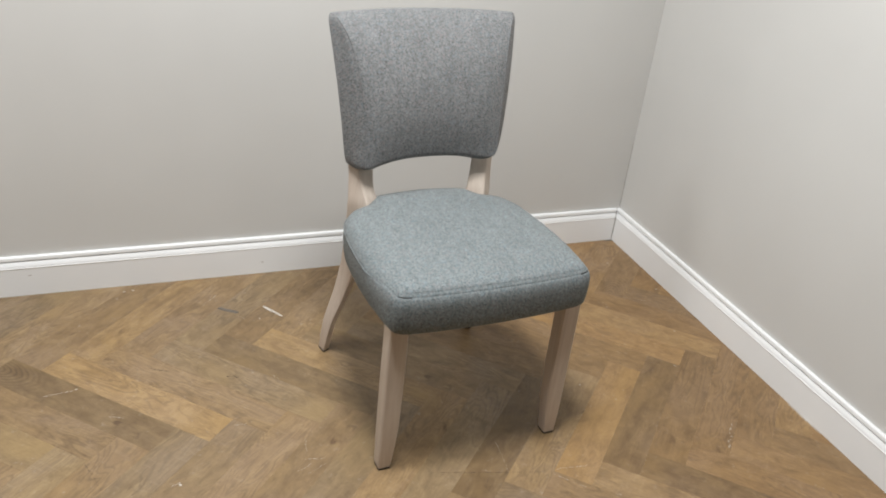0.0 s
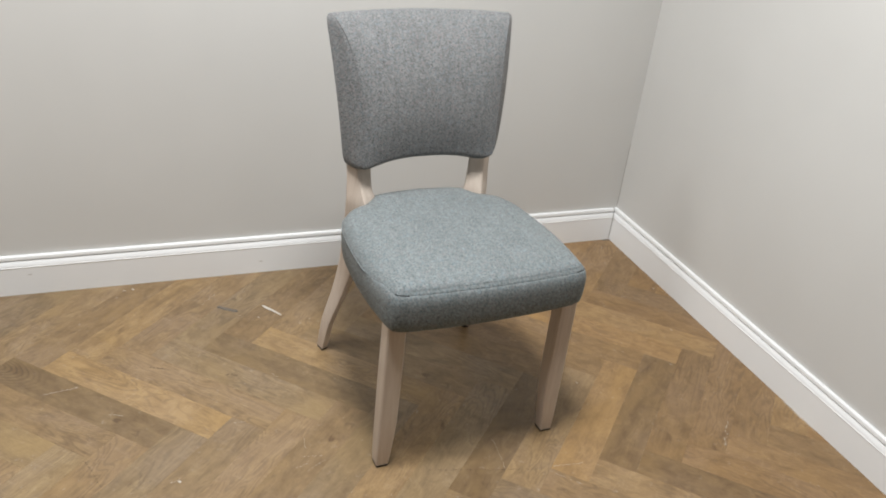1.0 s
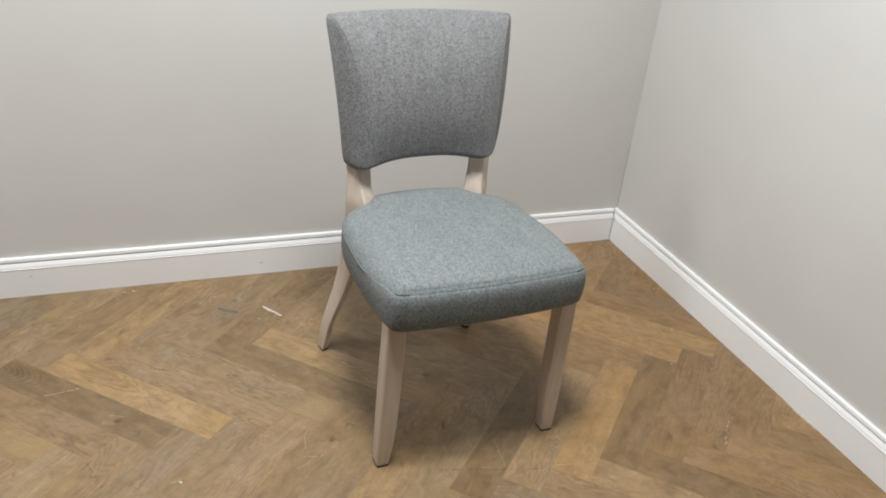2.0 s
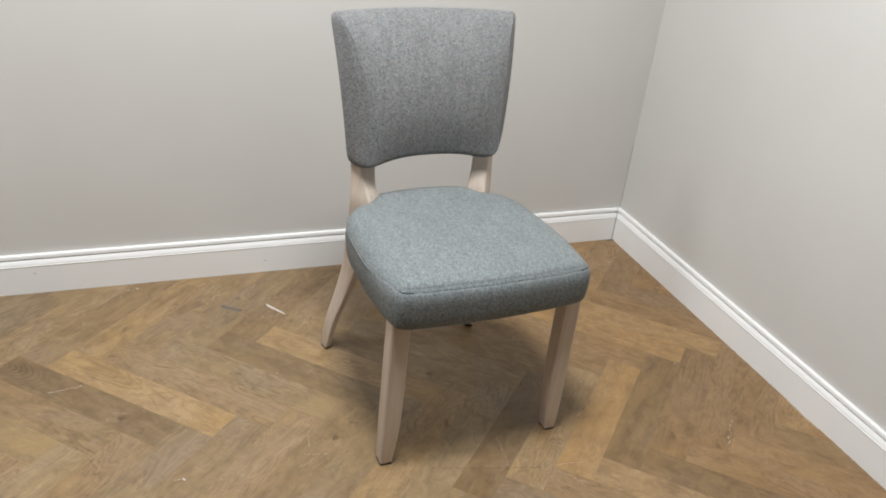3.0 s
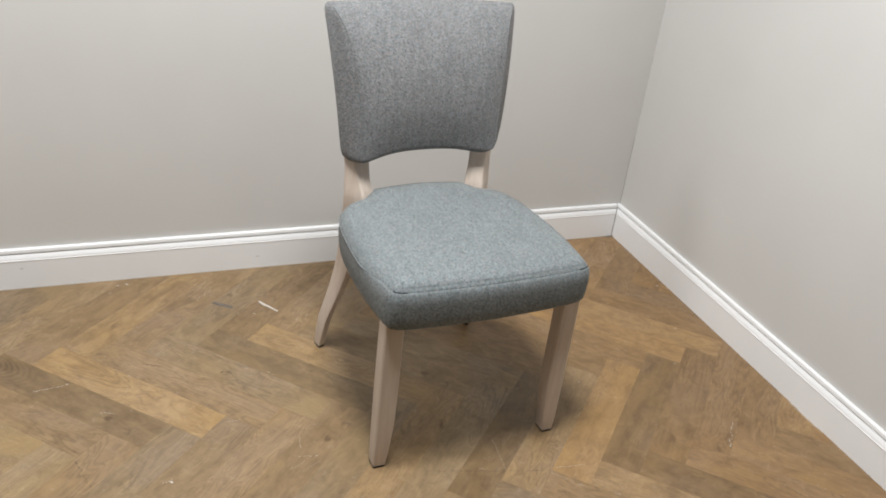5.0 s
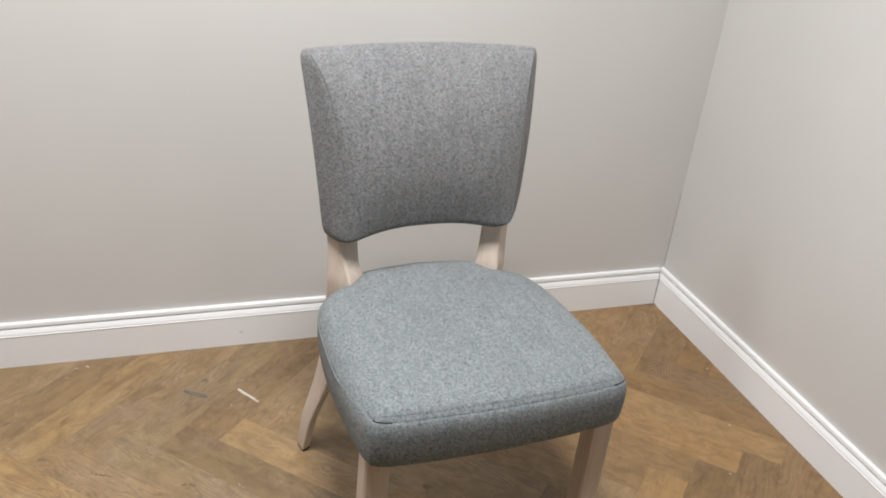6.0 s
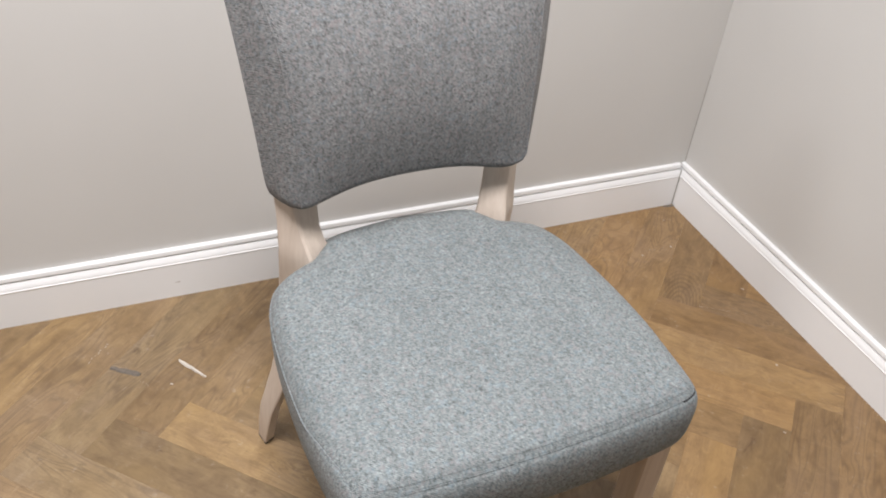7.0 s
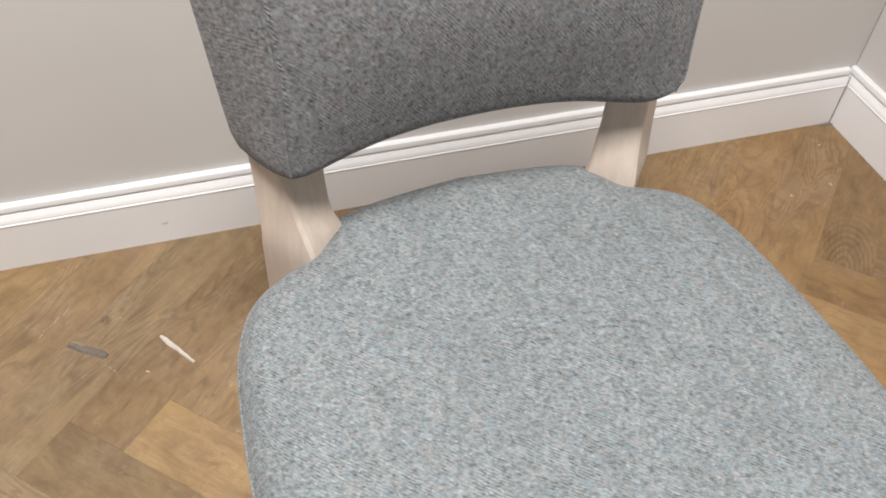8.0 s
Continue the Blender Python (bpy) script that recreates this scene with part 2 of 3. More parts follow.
bm = bmesh.new()
box(bm, (LEFT - 0.1, 0, -0.05), (0.12, 0.1, HEIGHT))
tagged(part("wall_north", bm, WALL), "warm grey painted plaster wall behind the chair", "wall", kind="structure")
bm = bmesh.new()
box(bm, (0, -7.3, -0.05), (0.1, -0.001, HEIGHT))
tagged(part("wall_east", bm, WALL), "warm grey painted plaster wall beside the chair", "wall", kind="structure")
# two unseen walls, added to close the room and kept dark against bounce
bm = bmesh.new()
box(bm, (LEFT - 0.1, FRONT - 0.1, -0.05), (LEFT, -0.001, HEIGHT))
tagged(part("wall_west", bm, DIM), "plain unseen wall, darkened to limit bounced light", "wall", kind="structure")
bm = bmesh.new()
box(bm, (LEFT + 0.001, FRONT - 0.1, -0.05), (0.12, FRONT, HEIGHT))
tagged(part("wall_south", bm, DIM), "plain unseen wall, darkened to limit bounced light", "wall", kind="structure")
# unseen ceiling, its colour lowered to weaken the fill it sends down
bm = bmesh.new()
box(bm, (LEFT - 0.1, FRONT - 0.1, HEIGHT), (0.12, 0.1, HEIGHT + 0.1))
tagged(part("ceiling", bm, CEILING), "plain unseen ceiling, darkened to limit bounced light", "ceiling", kind="structure")

SKIRT_HEIGHT = 0.1185


def skirting(name, length, label):
    """A moulded board along -x from the origin, its back at y = 0."""
    t, h = 0.0155, SKIRT_HEIGHT
    profile = [(0, 0), (t, 0), (t, 0.0840), (t + 0.0006, 0.0850), (t + 0.0012, 0.0864), (t + 0.0010, 0.0876), (t - 0.0008, 0.0882),
               (t - 0.0008, 0.0892), (t - 0.0004, 0.0898), (t - 0.0010, 0.0930), (t - 0.0026, 0.0965), (t - 0.0044, 0.0996), (t - 0.0056, 0.1016), (t - 0.0060, 0.1026),
               (t - 0.0110, 0.1028), (t - 0.0110, 0.1068), (t - 0.0056, 0.1074), (t - 0.0056, 0.1160), (t - 0.0062, 0.1172), (t - 0.0076, 0.1180), (t - 0.0130, h), (0, h)]
    rings = [[(x, -d, z) for d, z in profile] for x in (-length, 0)]
    return tagged(part(name, rings_to_mesh(rings), SKIRT, sharp=28), label, "skirting board", kind="structure")


skirt_north = skirting("baseboard", 4.95, "white gloss moulded skirting board with a grooved top")
skirt_north.location = (-0.0165, 0, 0.0002)
skirt_east = skirting("baseboard", 6.9, "white gloss moulded skirting board with a grooved top")
# along the right-hand wall, facing into the room
skirt_east.matrix_world = Matrix(((0, 1, 0, 0), (1, 0, 0, -0.0006), (0, 0, 1, 0.0002), (0, 0, 0, 1)))

bm = bmesh.new()
box(bm, (LEFT - 0.1, FRONT - 0.1, -0.06), (0.12, 0.1, -0.006))
floor = tagged(part("floor", bm, BOARD), "brown oak-look herringbone plank floor, scuffed and dusty", "floor", kind="structure")


# ---- the chair ----
def half_outline():
    """Half of the seat's plan, from the middle of its front to the middle of its back."""
    return [(0, -0.013), (0.10, -0.011), (0.18, -0.006), (0.212, 0.000), (0.224, 0.013), (0.230, 0.06), (0.234, 0.14), (0.232, 0.22), (0.225, 0.290),
            (0.215, 0.330), (0.198, 0.360), (0.172, 0.377), (0.150, 0.387), (0.134, 0.408), (0.118, 0.425), (0.075, 0.435), (0, 0.442)]


SEAT = 0.972


def seat_cushion(chair):
    right = smooth_line([(x, y, 0) for x, y in half_outline()], 5)
    outline = right + [Vector((-p.x, p.y, 0)) for p in right[-2:0:-1]]
    for p in outline:
        p.y = 1.03 * p.y - 0.013
        if p.x > 0:
            p.x -= 0.004 * min(1.0, max(0.0, (p.y - 0.1) / 0.15)) * min(1.0, p.x / 0.15)
    count = len(outline)
    normals = []
    for k in range(count):
        d = outline[(k + 1) % count] - outline[k - 1]
        normals.append(Vector((d.y, -d.x, 0)).normalized())
    middle = Vector((0, 0.205, 0))

    def drop(p):
        """How far the seam has rolled over the edge: none along the front, all along the sides."""
        return min(1.0, max(0.0, (p.y - 0.03) / 0.09)) * min(1.0, max(0.0, (0.40 - p.y) / 0.05))

    def ring(push, z, shrink=0.0, out_more=0.0, down=0.0):
        out = []
        for p, nrm in zip(outline, normals):
            f = drop(p)
            q = p + (push + f * out_more) * nrm
            q = q.lerp(middle, shrink)
            q.z = SEAT * (z - f * down) + 0.0035 * min(1.0, max(0.0, q.x / 0.22)) * min(1.0, max(0.0, (0.44 - z) / 0.04))
            out.append(q)
        return out

    body = [(-0.010, 0.3910, 0, 0, 0), (0.004, 0.3920, 0, 0, 0), (0.0075, 0.3965, 0, 0, 0), (0.0095, 0.407, 0, 0, 0), (0.0105, 0.425, 0, 0.001, 0.003), (0.0110, 0.446, 0, 0.0015, 0.010),
            (0.0105, 0.460, 0, 0.002, 0.014), (0.0085, 0.470, 0, 0.004, 0.015), (0.0062, 0.4760, 0, 0.0060, 0.0155), (0.0038, 0.4798, 0, 0.0085, 0.016), (0.0012, 0.4812, 0, 0.0100, 0.016)]
    top = [(0.0010, 0.4822, 0, 0.0102, 0.0155), (-0.0008, 0.4850, 0, 0.0092, 0.012), (-0.0040, 0.4875, 0, 0.0085, 0.008), (-0.006, 0.4905, 0.0, 0.0055, 0.0045), (-0.006, 0.4955, 0.04, 0.0025, 0.002),
           (-0.004, 0.5005, 0.15, 0, 0), (0, 0.503, 0.3, 0, 0), (0, 0.505, 0.5, 0, 0), (0, 0.506, 0.7, 0, 0), (0, 0.5065, 0.9, 0, 0)]
    bm = rings_to_mesh([ring(*row) for row in body + top])
    cushion = part("seat", bm, TWEED, chair, "grey-teal tweed upholstered seat cushion", 55)
    welt = [p + n_ * (0.0008 + 0.0112 * drop(p)) + Vector((0, 0, SEAT * (0.4818 - 0.0158 * drop(p)))) for p, n_ in zip(outline, normals)]
    start = count // 2
    part("piping", tube(welt[: int(0.80 * start)], 0.0010), TWEED, cushion)
    part("piping", tube([welt[-k % count] for k in range(int(0.80 * start))], 0.0010), TWEED, cushion)
    line = [p - n_ * (0.0052 - 0.010 * drop(p)) + Vector((0, 0, SEAT * (0.4893 - 0.0085 * drop(p)))) for p, n_ in zip(outline, normals)]
    part("topstitching", tube([line[k % count] for k in range(-int(0.30 * start), int(0.30 * start))], 0.0005, 5), TWEED, cushion)
    for side in (-1, 1):
        # the seam gapes at the front corners; a black cord paints the shade inside
        gap = [p + n_ * 0.0016 + Vector((0, 0, SEAT * 0.4806)) for p, n_ in zip(outline, normals) if p.y < -0.003 and side * p.x > 0.192]
        part("seam", tube(sorted(gap, key=lambda p: side * p.x), 0.0018), UNDER, cushion, "dark cord giving the shade in the gaping seam")
    bm = rings_to_mesh([ring(-0.02, 0.3890), ring(-0.02, 0.3920)])
    part("seat_base", bm, UNDER, chair, "black lining under the seat")


def leg(name, sections, chair, label=""):
    """A tapered leg through sections of a foot corner and two side ways: (corner, along width, along depth)."""
    rings = []
    for corner, wide, deep in sections:
        c, w, d = Vector(corner), Vector(wide), Vector(deep)
        cut = 0.07
        ring = []
        for a, b in ((0, cut), (cut, 0), (1 - cut, 0), (1, cut), (1, 1 - cut), (1 - cut, 1), (cut, 1), (0, 1 - cut)):
            ring.append(c + a * w + b * d)
        rings.append(ring)
    ob = part(name, rings_to_mesh(rings), OAK, chair, label, 28)
    foot = [[p + Vector((0, 0, dz)) for p in rings[0]] for dz in (-0.006, 0.0)]
    middle = sum(foot[0], Vector()) / 8
    foot = [[middle.lerp(p, 0.94) for p in foot[0]], [Vector((*middle.lerp(p, 1.03).xy, p.z)) for p in foot[1]]]
    part("glide", rings_to_mesh(foot), GLIDE, ob, "black plastic glide")
    return ob


def front_leg(chair, side):
    """side: -1 left, 1 right. The outer front corner leads."""
    rows = []
    for z, x, y, w, d in ((0.006, 0.2285, 0.001, 0.0285, 0.031), (0.03, 0.2295, -0.0005, 0.0320, 0.034), (0.07, 0.2300, -0.0015, 0.0365, 0.036), (0.12, 0.2300, -0.002, 0.0405, 0.038),
                          (0.20, 0.2300, -0.002, 0.0420, 0.039), (0.30, 0.2300, -0.002, 0.0420, 0.039), (0.386, 0.2300, -0.002, 0.0420, 0.039)):
        rows.append(((side * x, y, z), (-side * w, 0, 0), (0, d, 0)))
    leg("leg", rows, chair, "tapered limed oak front leg")


def rear_leg(chair, side):
    """Back leg and post in one sweep, up into the backrest."""
    rows = []
    # height; outer front corner; way along the front face; way along the outer face
    for z, x, y, fx, fy, ox, oy in ((0.006, 0.2215, 0.467, 0.019, 0.010, 0.006, 0.028), (0.05, 0.2190, 0.456, 0.020, 0.012, 0.008, 0.031), (0.10, 0.2140, 0.444, 0.021, 0.014, 0.010, 0.034),
                                    (0.15, 0.201, 0.432, 0.022, 0.016, 0.012, 0.037), (0.195, 0.187, 0.422, 0.024, 0.019, 0.015, 0.040), (0.243, 0.175, 0.413, 0.027, 0.022, 0.019, 0.042),
                                    (0.292, 0.166, 0.403, 0.032, 0.027, 0.024, 0.043), (0.38, 0.157, 0.391, 0.035, 0.031, 0.032, 0.043),
                                    (0.442, 0.151, 0.378, 0.036, 0.036, 0.040, 0.042), (0.465, 0.1515, 0.376, 0.0365, 0.036, 0.040, 0.043), (0.478, 0.1530, 0.3785, 0.0365, 0.030, 0.038, 0.040),
                                    (0.492, 0.1550, 0.3850, 0.0345, 0.024, 0.036, 0.0365), (0.510, 0.1580, 0.393, 0.0345, 0.017, 0.033, 0.031), (0.532, 0.1620, 0.401, 0.0365, 0.010, 0.029, 0.025),
                                    (0.557, 0.1660, 0.407, 0.039, 0.006, 0.026, 0.022), (0.615, 0.170, 0.412, 0.038, 0.005, 0.024, 0.022)):
        # the posts above the seat are worked by hand and not quite alike
        up = min(1.0, max(0.0, (z - 0.470) / 0.035))
        if side < 0:
            x, fx = x + 0.0035 * up - 0.005 * min(1.0, max(0.0, (0.22 - z) / 0.1)), fx - 0.0015 * up
        else:
            fx += 0.0032 * up
        rows.append(((side * x, y, z), (-side * fx, fy, 0), (side * (ox - (0.0045 * up if side < 0 else 0.0)), oy, 0)))
    leg("leg", rows, chair, "curved limed oak back leg and post")


def backrest(chair):
    nu, nv = 36, 30
    # the side panel's depth from bottom to top
    depth = [(0.0, 1.0), (0.12, 1.05), (0.3, 1.10), (0.5, 1.11), (0.62, 1.10), (0.72, 1.05), (0.80, 0.97), (0.87, 0.85), (0.93, 0.67), (0.965, 0.48), (0.985, 0.32), (1.0, 0.12)]

    def share(v):
        for (a, fa), (b, fb) in zip(depth, depth[1:]):
            if v <= b:
                t = (v - a) / (b - a)
                return fa + (fb - fa) * t
        return depth[-1][1]

    def place(s, v, front):
        bottom = 0.552 + 0.0285 * (1 - abs(s) ** 3.0) + (0 if front else 0.004 * s ** 8) + (0.022 * s ** 9 if s > 0 else 0.012 * s ** 12)
        top = 0.903 + 0.005 * (1 - s * s)
        z = bottom + (top - bottom) * v
        rise = (z - 0.554) / 0.35
        half = (0.2040 + 0.034 * rise if s > 0 else 0.1975 + 0.035 * rise + 0.008 * rise * rise) - 0.004 * rise * rise
        edge = 0.427 + 0.014 * rise + 0.049 * rise * rise
        sag = 0.018
        w = share(v)
        # rounded bottom corners
        half -= (0.013 if s > 0 else 0.004) * max(0.0, 1 - (z - bottom) / 0.028) ** 2
        if v > 0.94:
            # rounded top corners
            half -= 0.011 * (1 - math.sqrt(1 - 0.98 * ((v - 0.94) / 0.06) ** 2))
        if front:
            foot = (1 - v) ** 7
            half -= 0.037 * w * (1 - 0.22 * foot)
            y = edge - 0.044 * w * (1 + 0.13 * foot) + sag * (1 - s * s) - (0.004 * w + 0.025 * math.sin(math.pi * v ** 0.9)) * (1 - s ** 4)
            under = max(0.0, 0.012 - (z - bottom))
            y += 0.012 - math.sqrt(0.012 ** 2 - under ** 2)
        else:
            y = edge + sag * (1 - s * s)
        return Vector((half * s, y, z))

    bm = bmesh.new()
    us = [math.sin(0.5 * math.pi * (2 * k / nu - 1)) for k in range(nu + 1)]
    low = [0.0, 0.003, 0.008, 0.016, 0.026, 0.038, 0.055]
    vs = low + [1 - 0.945 * (1 - k / (nv - 6)) ** 1.5 for k in range(1, nv - 5)]
    fronts = [[bm.verts.new(place(s, v, True)) for s in us] for v in vs]
    backs = [[bm.verts.new(place(s, v, False)) for s in us] for v in vs]
    for grid in (fronts, backs):
        for a, b in zip(grid, grid[1:]):
            for k in range(nu):
                bm.faces.new((a[k], a[k + 1], b[k + 1], b[k]))
    # the padded side panels sag a little between their seams
    sides = {}
    for e in (0, nu):
        sides[e] = [fronts]
        for share_back, swell in ((0.3, 0.0028), (0.65, 0.0030)):
            column = []
            for k, v in enumerate(vs):
                p = fronts[k][e].co.lerp(backs[k][e].co, share_back)
                p.x += (1 if e else -1) * swell * math.sin(math.pi * min(1.0, v + 0.2) ** 2)
                p.z -= 0.0045 * (1 - v) ** 9
                column.append(bm.verts.new(p))
            sides[e].append(column)
        sides[e].append(backs)
    for k in range(nu):
        for row in (0, -1):
            ring = [fronts[row][k], fronts[row][k + 1], backs[row][k + 1], backs[row][k]]
            if k == nu - 1:
                ring[2:2] = [sides[nu][1][row], sides[nu][2][row]]
            if k == 0:
                ring += [sides[0][2][row], sides[0][1][row]]
            bm.faces.new(ring)
    for e, columns in sides.items():
        grid = [[c[k][e] if c in (fronts, backs) else c[k] for c in columns] for k in range(nv + 1)]
        for a, b in zip(grid, grid[1:]):
            for m in range(3):
                bm.faces.new((a[m], a[m + 1], b[m + 1], b[m]))
    bmesh.ops.recalc_face_normals(bm, faces=bm.faces)
    sharp = [e for e in bm.edges if len(e.link_faces) == 2 and e.calc_face_angle() > radians(38)]
    bmesh.ops.bevel(bm, geom=sharp, offset=0.0045, segments=3, affect="EDGES", clamp_overlap=True)
    back = part("backrest", bm, TWEED_BACK, chair, "grey tweed upholstered curved backrest, cloth tinted for its light", 60)
    for s in (-1, 1):
        seam = []
        for k in range(31):
            v = 0.022 + 0.965 * k / 30
            p = place(s, v, True)
            seam.append(p + Vector((-s * 0.001, -0.0008, 0)))
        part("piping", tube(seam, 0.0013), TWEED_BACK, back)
        if s > 0:
            continue
        # a row of slanted stitches beside the seam
        stitches = bmesh.new()
        rnd = random.Random(14)
        for k in range(46):
            v = 0.20 + 0.62 * (k + rnd.uniform(-0.25, 0.25)) / 46
            a, b = place(s * rnd.uniform(0.960, 0.966), v, True), place(s * rnd.uniform(0.972, 0.979), v + rnd.uniform(0.005, 0.009), True)
            dash = tube([a, a.lerp(b, 0.5) + Vector((0, -0.0004, 0)), b], 0.00045, 5)
            made = {q: stitches.verts.new(q.co) for q in dash.verts}
            for face in dash.faces:
                stitches.faces.new([made[q] for q in face.verts])
            dash.free()
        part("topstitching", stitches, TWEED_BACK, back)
    rear = [place(0.985 * s, 0.006, False) for s in us]
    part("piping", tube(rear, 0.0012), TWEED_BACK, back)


def dining_chair():
    chair = new("dining_chair")
    tagged(chair, "grey tweed upholstered dining chair with limed oak legs in a corner", "chair")
    seat_cushion(chair)
    backrest(chair)
    for side in (-1, 1):
        front_leg(chair, side)
        rear_leg(chair, side)
    chair.matrix_world = pose(-0.933, -0.9123, 0.0, 0, 0, 2.7)
    return chair


dining_chair()


# ---- litter on the floor ----
def sliver(name, start, end, width, material, label, category, height=0.002, lift=0.0002, bends=5, seed=1, bias=1.0):
    """A thin tapered splinter lying on the floor."""
    rnd = random.Random(seed)
    a, b = Vector((*start, 0)), Vector((*end, 0))
    across = Vector((-(b - a).y, (b - a).x, 0)).normalized()
    rings = []
    for k in range(bends + 1):
        t = k / bends
        c = a.lerp(b, t) + across * rnd.uniform(-0.08, 0.08) * width
        w = width * (0.25 + 0.75 * math.sin(math.pi * (0.12 + 0.78 * t ** bias))) * rnd.uniform(0.8, 1.1) * 0.5
        h = height * rnd.uniform(0.7, 1.1)
        base = Vector((0, 0, lift))
        rings.append([c - across * w + base, c + across * w + base, c + across * w * 0.6 + base + Vector((0, 0, h)), c - across * w * 0.5 + base + Vector((0, 0, h))])
    ob = part(name, rings_to_mesh(rings), material)
    return tagged(ob, label, category)


sliver("splinter", (-1.283, -0.203), (-1.242, -0.262), 0.0078, CHIP, "white torn splinter lying on the floor", "debris", 0.0025, bends=8, seed=3, bias=0.42)
sliver("splinter", (-1.408, -0.186), (-1.357, -0.219), 0.0150, GREYCHIP, "dark grey splinter lying on the floor", "debris", 0.003, bends=7, seed=5, bias=1.8)
LITTER = [((-1.630, -0.041), (-1.623, -0.047), 0.006), ((-1.655, -0.047), (-1.646, -0.047), 0.003), ((-0.122, -0.166), (-0.119, -0.173), 0.004), ((-0.209, -0.176), (-0.205, -0.180), 0.0035),
          ((-0.048, -0.350), (-0.043, -0.355), 0.004), ((-0.129, -0.576), (-0.127, -0.581), 0.0035), ((-0.234, -0.729), (-0.231, -0.734), 0.004), ((-1.308, -0.259), (-1.303, -0.262), 0.003),
          ((-0.546, -0.743), (-0.543, -0.748), 0.004), ((-1.586, -0.853), (-1.581, -0.859), 0.006), ((-0.079, -0.069), (-0.075, -0.071), 0.003)]
for k, (a, b, w) in enumerate(LITTER):
    tagged(sliver("paint_fleck", a, b, w, PALE, "tiny pale paint fleck on the floor", "debris", 0.0008, bends=3, seed=20 + k), group="flecks on the floor")


def scuff(start, end, width, dashes, seed, material):
    """A broken scratch or stain, as thin raised flakes in one mesh."""
    rnd = random.Random(seed)
    bm = bmesh.new()
    a, b = Vector((*start, 0)), Vector((*end, 0))
    along, across = (b - a).normalized(), Vector((-(b - a).y, (b - a).x, 0)).normalized()
    for k in range(dashes):
        c = a.lerp(b, (k + rnd.uniform(0.2, 0.8)) / dashes) + across * rnd.uniform(-0.4, 0.4) * width
        l, w = (b - a).length / dashes * rnd.uniform(0.3, 0.62), width * rnd.uniform(0.25, 0.6)
        low = [bm.verts.new(c + along * l * x + across * w * y + Vector((0, 0, 0.0001))) for x, y in ((-1, 0), (-0.3, -0.5), (1, 0.1), (0.2, 0.5))]
        top = [bm.verts.new(v.co.lerp(c, 0.25) + Vector((0, 0, 0.0003))) for v in low]
        for j in range(4):
            bm.faces.new((low[j], low[(j + 1) % 4], top[(j + 1) % 4], top[j]))
        bm.faces.new(top)
        bm.faces.new(low[::-1])
    ob = part("scuff_mark", bm, material)
    label = "thin dark broken mark across the floor planks" if material is GROOVE else "pale broken scratch across the floor planks"
    return tagged(ob, label, "scratch", "scratches on the floor")


MARKS = [((-1.857, -0.485), (-1.780, -0.474), 0.0065, 15, PALE), ((-1.443, -0.692), (-1.413, -0.694), 0.005, 6, SCRATCH), ((-0.759, -1.020), (-0.680, -1.028), 0.0035, 10, PALE),
         ((-1.715, -0.593), (-1.686, -0.608), 0.007, 6, SCRATCH), ((-1.405, -0.115), (-1.450, -0.163), 0.004, 7, SCRATCH), ((-0.180, -0.373), (-0.118, -0.411), 0.002, 6, SCRATCH),
         ((-1.361, -0.235), (-1.345, -0.252), 0.003, 4, SCRATCH), ((-0.231, -0.987), (-0.298, -1.067), 0.008, 9, SCRATCH), ((-1.323, -0.525), (-1.308, -0.540), 0.005, 3, SCRATCH),
         ((-0.860, -0.895), (-0.871, -0.997), 0.003, 8, SCRATCH), ((-0.776, -1.028), (-0.715, -1.094), 0.003, 7, SCRATCH), ((-1.052, -0.957), (-0.792, -1.021), 0.0022, 14, GROOVE),
         ((-1.268, -0.868), (-1.312, -0.891), 0.003, 5, SCRATCH), ((-1.602, -0.855), (-1.582, -0.850), 0.006, 5, PALE),
         ((-1.295, -0.775), (-1.302, -0.822), 0.004, 5, SCRATCH), ((-1.313, -0.844), (-1.263, -0.853), 0.003, 6, PALE), ((-1.335, -0.879), (-1.300, -0.862), 0.004, 5, SCRATCH),
         # the last two marks stand for a knot and a dark stain
         ((-1.772, -0.738), (-1.740, -0.835), 0.003, 8, GROOVE), ((-1.432, -0.499), (-1.404, -0.513), 0.010, 5, GROOVE), ((-1.610, -0.428), (-1.572, -0.449), 0.008, 6, GROOVE)]
for k, (a, b, w, n_, material) in enumerate(MARKS):
    scuff(a, b, w, n_, 60 + k, material)

sliver("sealant_smear", (-0.0185, -0.955), (-0.0185, -1.075), 0.003, CHIP, "pale smear of sealant along the foot of the skirting", "sealant", 0.0008, bends=9, seed=11)

# dust in the corner, and the open joints there
sliver("dust_clump", (-0.046, -0.0205), (-0.014, -0.0225), 0.006, CAULK, "grey dust gathered in the corner", "dust", 0.003, seed=8)
bm = bmesh.new()
box(bm, (-0.0010, -0.0008, SKIRT_HEIGHT), (-0.0003, -0.0002, 0.36))
tagged(part("corner_joint", bm, CRACK), "dark hairline crack down the wall corner", "crack", kind="structure")
bm = bmesh.new()
box(bm, (-0.0184, -0.0168, 0.002), (-0.0170, -0.0156, 0.108))
tagged(part("corner_joint", bm, CRACK), "dark open joint between the skirting boards", "crack", kind="structure")
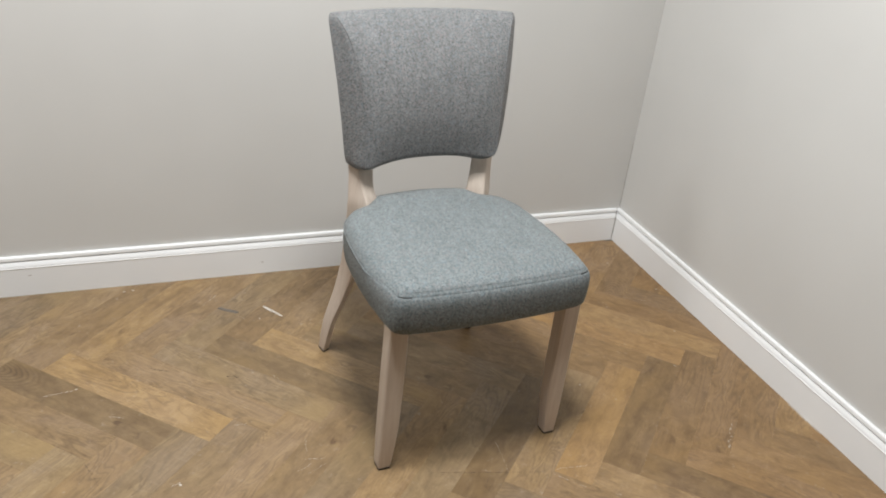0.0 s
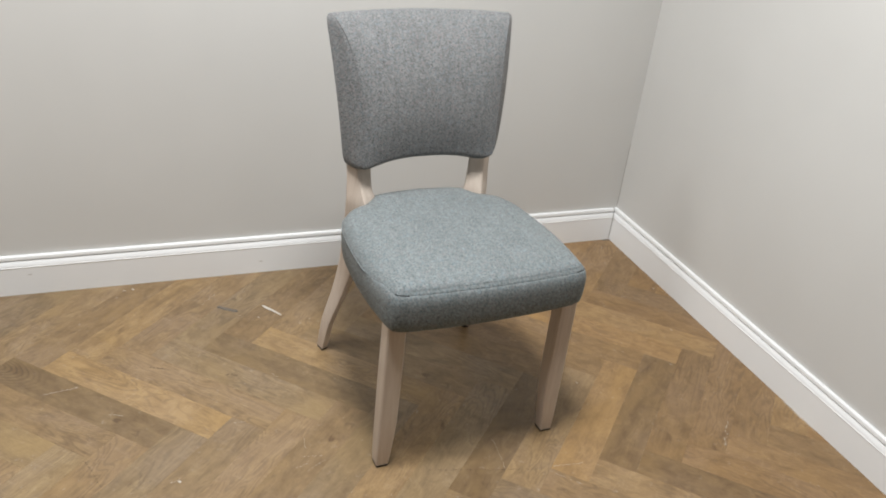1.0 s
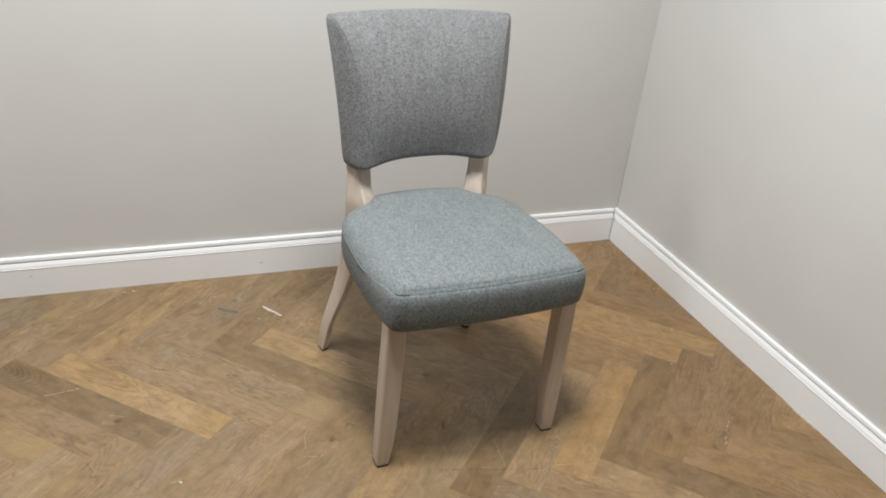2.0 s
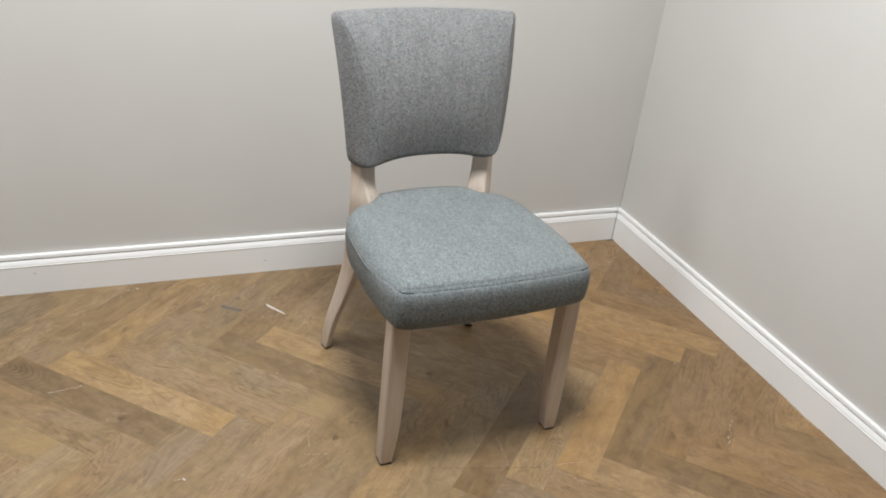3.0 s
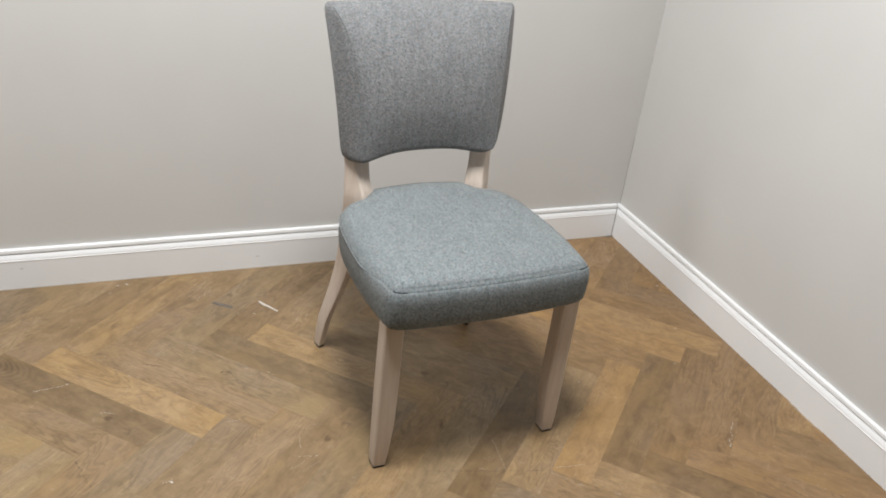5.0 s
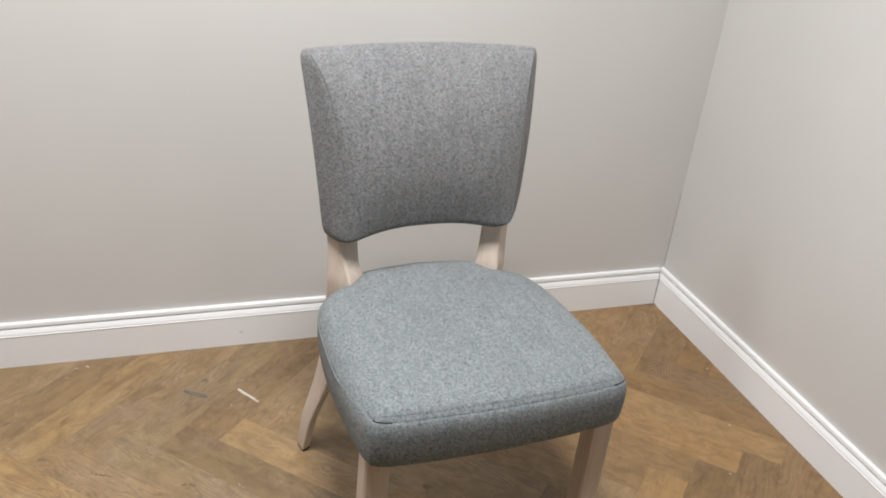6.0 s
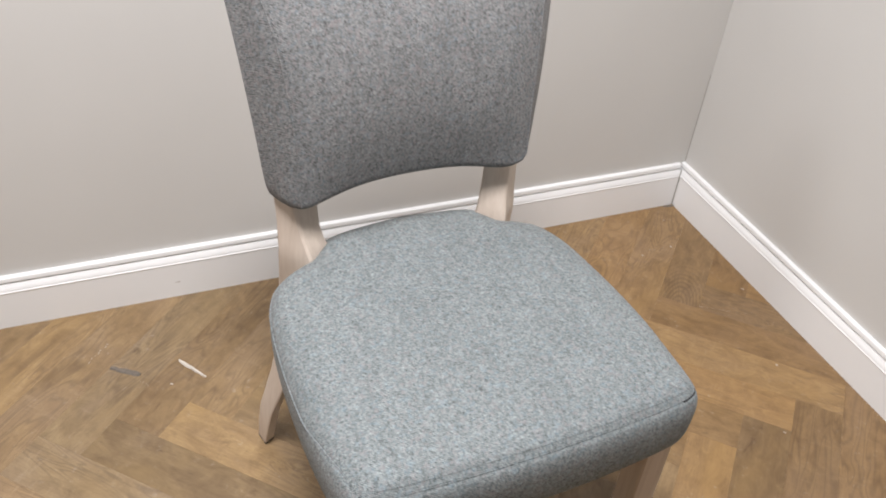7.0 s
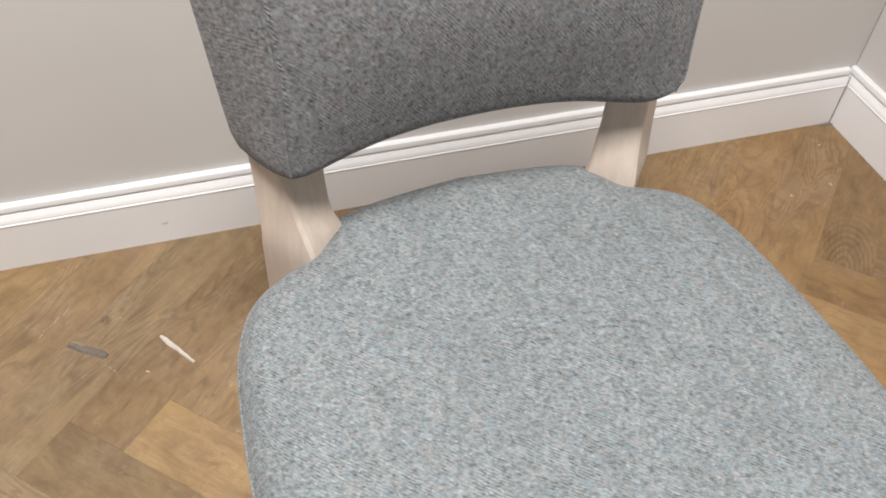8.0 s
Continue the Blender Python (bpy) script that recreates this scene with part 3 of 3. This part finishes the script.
for x, z, w, h in ((-1.890, 0.0632, 0.011, 0.003), (-0.652, 0.1130, 0.010, 0.002), (-1.253, 0.0388, 0.012, 0.003)):
    bm = bmesh.new()
    bmesh.ops.create_icosphere(bm, subdivisions=2, radius=0.5)
    for v in bm.verts:
        v.co = (x + v.co.x * w, -0.0157 + 0.0006 * v.co.y + (0.0062 if z > 0.1 else 0), z + v.co.z * h * (1 + 0.6 * math.sin(9 * v.co.x)))
    tagged(part("scuff_mark", bm, CHIPPED), "small grey knock on the white skirting board", "scratch", "knocks on the skirting")


# ---- floor planks ----
PLANK, WIDE, THICK, JOINT = 0.502, 0.0912, 0.006, 0.00008
LAY = radians(-45.0)
ALONG, ACROSS = Vector((math.cos(LAY), math.sin(LAY))), Vector((-math.sin(LAY), math.cos(LAY)))
FIRST = (-0.684, -1.220)
ROOM = [Vector((LEFT, FRONT)), Vector((0, FRONT)), Vector((0, 0)), Vector((LEFT, 0))]


def clipped(poly):
    """A plan polygon cut by the room's walls."""
    for a, b in zip(ROOM, ROOM[1:] + ROOM[:1]):
        inward = Vector((-(b - a).y, (b - a).x)).normalized()
        out = []
        for p, q in zip(poly, poly[1:] + poly[:1]):
            dp, dq = (p - a).dot(inward) - 0.002, (q - a).dot(inward) - 0.002
            if dp >= 0:
                out.append(p)
            if dp * dq < 0:
                out.append(p.lerp(q, dp / (dp - dq)))
        poly = out
        if len(poly) < 3:
            return []
    return poly


def plank_mesh(poly):
    """A board with a small bevel round its top, its top at z = 0."""
    def ring(inset, z):
        out = []
        for k, p in enumerate(poly):
            a, b = (p - poly[k - 1]).normalized(), (poly[(k + 1) % len(poly)] - p).normalized()
            na, nb = Vector((-a.y, a.x)), Vector((-b.y, b.x))
            m = (na + nb)
            q = p + inset * m / max(0.35, 1 + na.dot(nb))
            out.append((q.x, q.y, z))
        return out

    return rings_to_mesh([ring(JOINT / 2, -THICK), ring(JOINT / 2, -0.00015), ring(JOINT / 2 + 0.00015, 0.0)])


def tone_of(i, j, turned, x):
    rnd = random.Random(i * 1009 + j * 917 + (5 if turned else 0))
    light = rnd.random()
    value = 0.87 + 0.26 * light
    if (i, j, turned) in TONES:
        light = TONES[i, j, turned]
        value = 0.69 + 0.58 * light
    # the last term tints planks near the east wall for the warmer light there
    warm = rnd.uniform(-0.02, 0.05) + 0.04 * max(0.0, light - 0.6) + 0.12 * min(1.0, max(0.0, (x + 0.9) / 0.6))
    return (value * (0.995 + 0.8 * warm), value * (1 - 0.1 * warm), value * (0.965 - 1.2 * warm - 0.16 * max(0.0, light - 0.55)), 0.0 if (i, j, turned) in FIGURED else 1.0)


# planks that stand out, light (1) or dark (0)
TONES = {(-6, 0, False): 0.45, (-6, 0, True): 0.62, (-5, 0, False): 0.1, (-5, 0, True): 0.35, (-5, 1, True): 0.45, (-4, 0, False): 0.92, (-3, 0, False): 0.62, (-3, 0, True): 0.5,
         (-3, 1, True): 0.6, (-2, 0, False): 0.6, (-2, 0, True): 0.5, (-2, 1, True): 0.32, (-1, 0, False): 0.2, (-1, 0, True): 0.3, (0, 0, False): 0.82,
         (0, 1, True): 0.65, (1, 1, True): 0.55, (2, 1, True): 0.0, (3, 1, True): 0.62, (4, 1, True): 0.72, (5, 1, False): 0.7, (5, 1, True): 0.12,
         (6, 0, False): 0.75, (6, 1, False): 0.05, (6, 1, True): 0.25, (7, 0, False): 0.8, (7, 0, True): 0.55, (7, 1, True): 0.35, (8, 0, False): 0.3,
         (8, 0, True): 0.35, (8, 1, False): 0.5, (8, 1, True): 0.35, (9, 0, False): 0.25, (9, 0, True): 0.3}
# planks with a strong arched figure
FIGURED = {(-5, 0, False), (8, 0, True), (-7, 1, True)}
shared = None
rest = {False: bmesh.new(), True: bmesh.new()}
for i in range(-70, 70):
    for j in range(-14, 15):
        for turned in (False, True):
            a0, b0 = FIRST[0] + i * WIDE + j * PLANK, FIRST[1] + i * WIDE - j * PLANK
            if turned:
                corners = [(a0, b0 + WIDE), (a0 + WIDE, b0 + WIDE), (a0 + WIDE, b0 + WIDE + PLANK), (a0, b0 + WIDE + PLANK)]
            else:
                corners = [(a0, b0), (a0 + PLANK, b0), (a0 + PLANK, b0 + WIDE), (a0, b0 + WIDE)]
            poly = [ALONG * a + ACROSS * b for a, b in corners]
            cut = clipped(poly)
            if len(cut) < 3:
                continue
            area = 0.5 * abs(sum(p.x * q.y - q.x * p.y for p, q in zip(cut, cut[1:] + cut[:1])))
            if area < 2e-5:
                continue
            middle = sum(poly, Vector((0, 0))) / 4
            turn = LAY + (math.pi / 2 if turned else 0)
            back = Matrix.Rotation(-turn, 2)
            local = [back @ (p - middle) for p in cut]
            if middle.y < -2.05 or middle.x < -2.75:
                board = plank_mesh([back @ p for p in cut])
                made = {v: rest[turned].verts.new(v.co) for v in board.verts}
                for face in board.faces:
                    rest[turned].faces.new([made[v] for v in face.verts])
                board.free()
                continue
            whole = abs(area - PLANK * WIDE) < 1e-6
            if whole and shared is None:
                shared = mesh_of("plank", plank_mesh(local), WOOD, 20)
            if whole:
                mesh = shared
            else:
                mesh = mesh_of("plank", plank_mesh(local), WOOD, 20)
            ob = new("plank", mesh)
            ob.parent = floor
            ob.matrix_world = Matrix.Translation((middle.x, middle.y, 0)) @ Matrix.Rotation(turn, 4, "Z")
            ob.color = tone_of(i, j, turned, middle.x)
for turned, boards in rest.items():
    far = part("planks", boards, WOOD_FAR, floor)
    far.rotation_euler.z = LAY + (math.pi / 2 if turned else 0)
    tagged(far, kind="stuff")
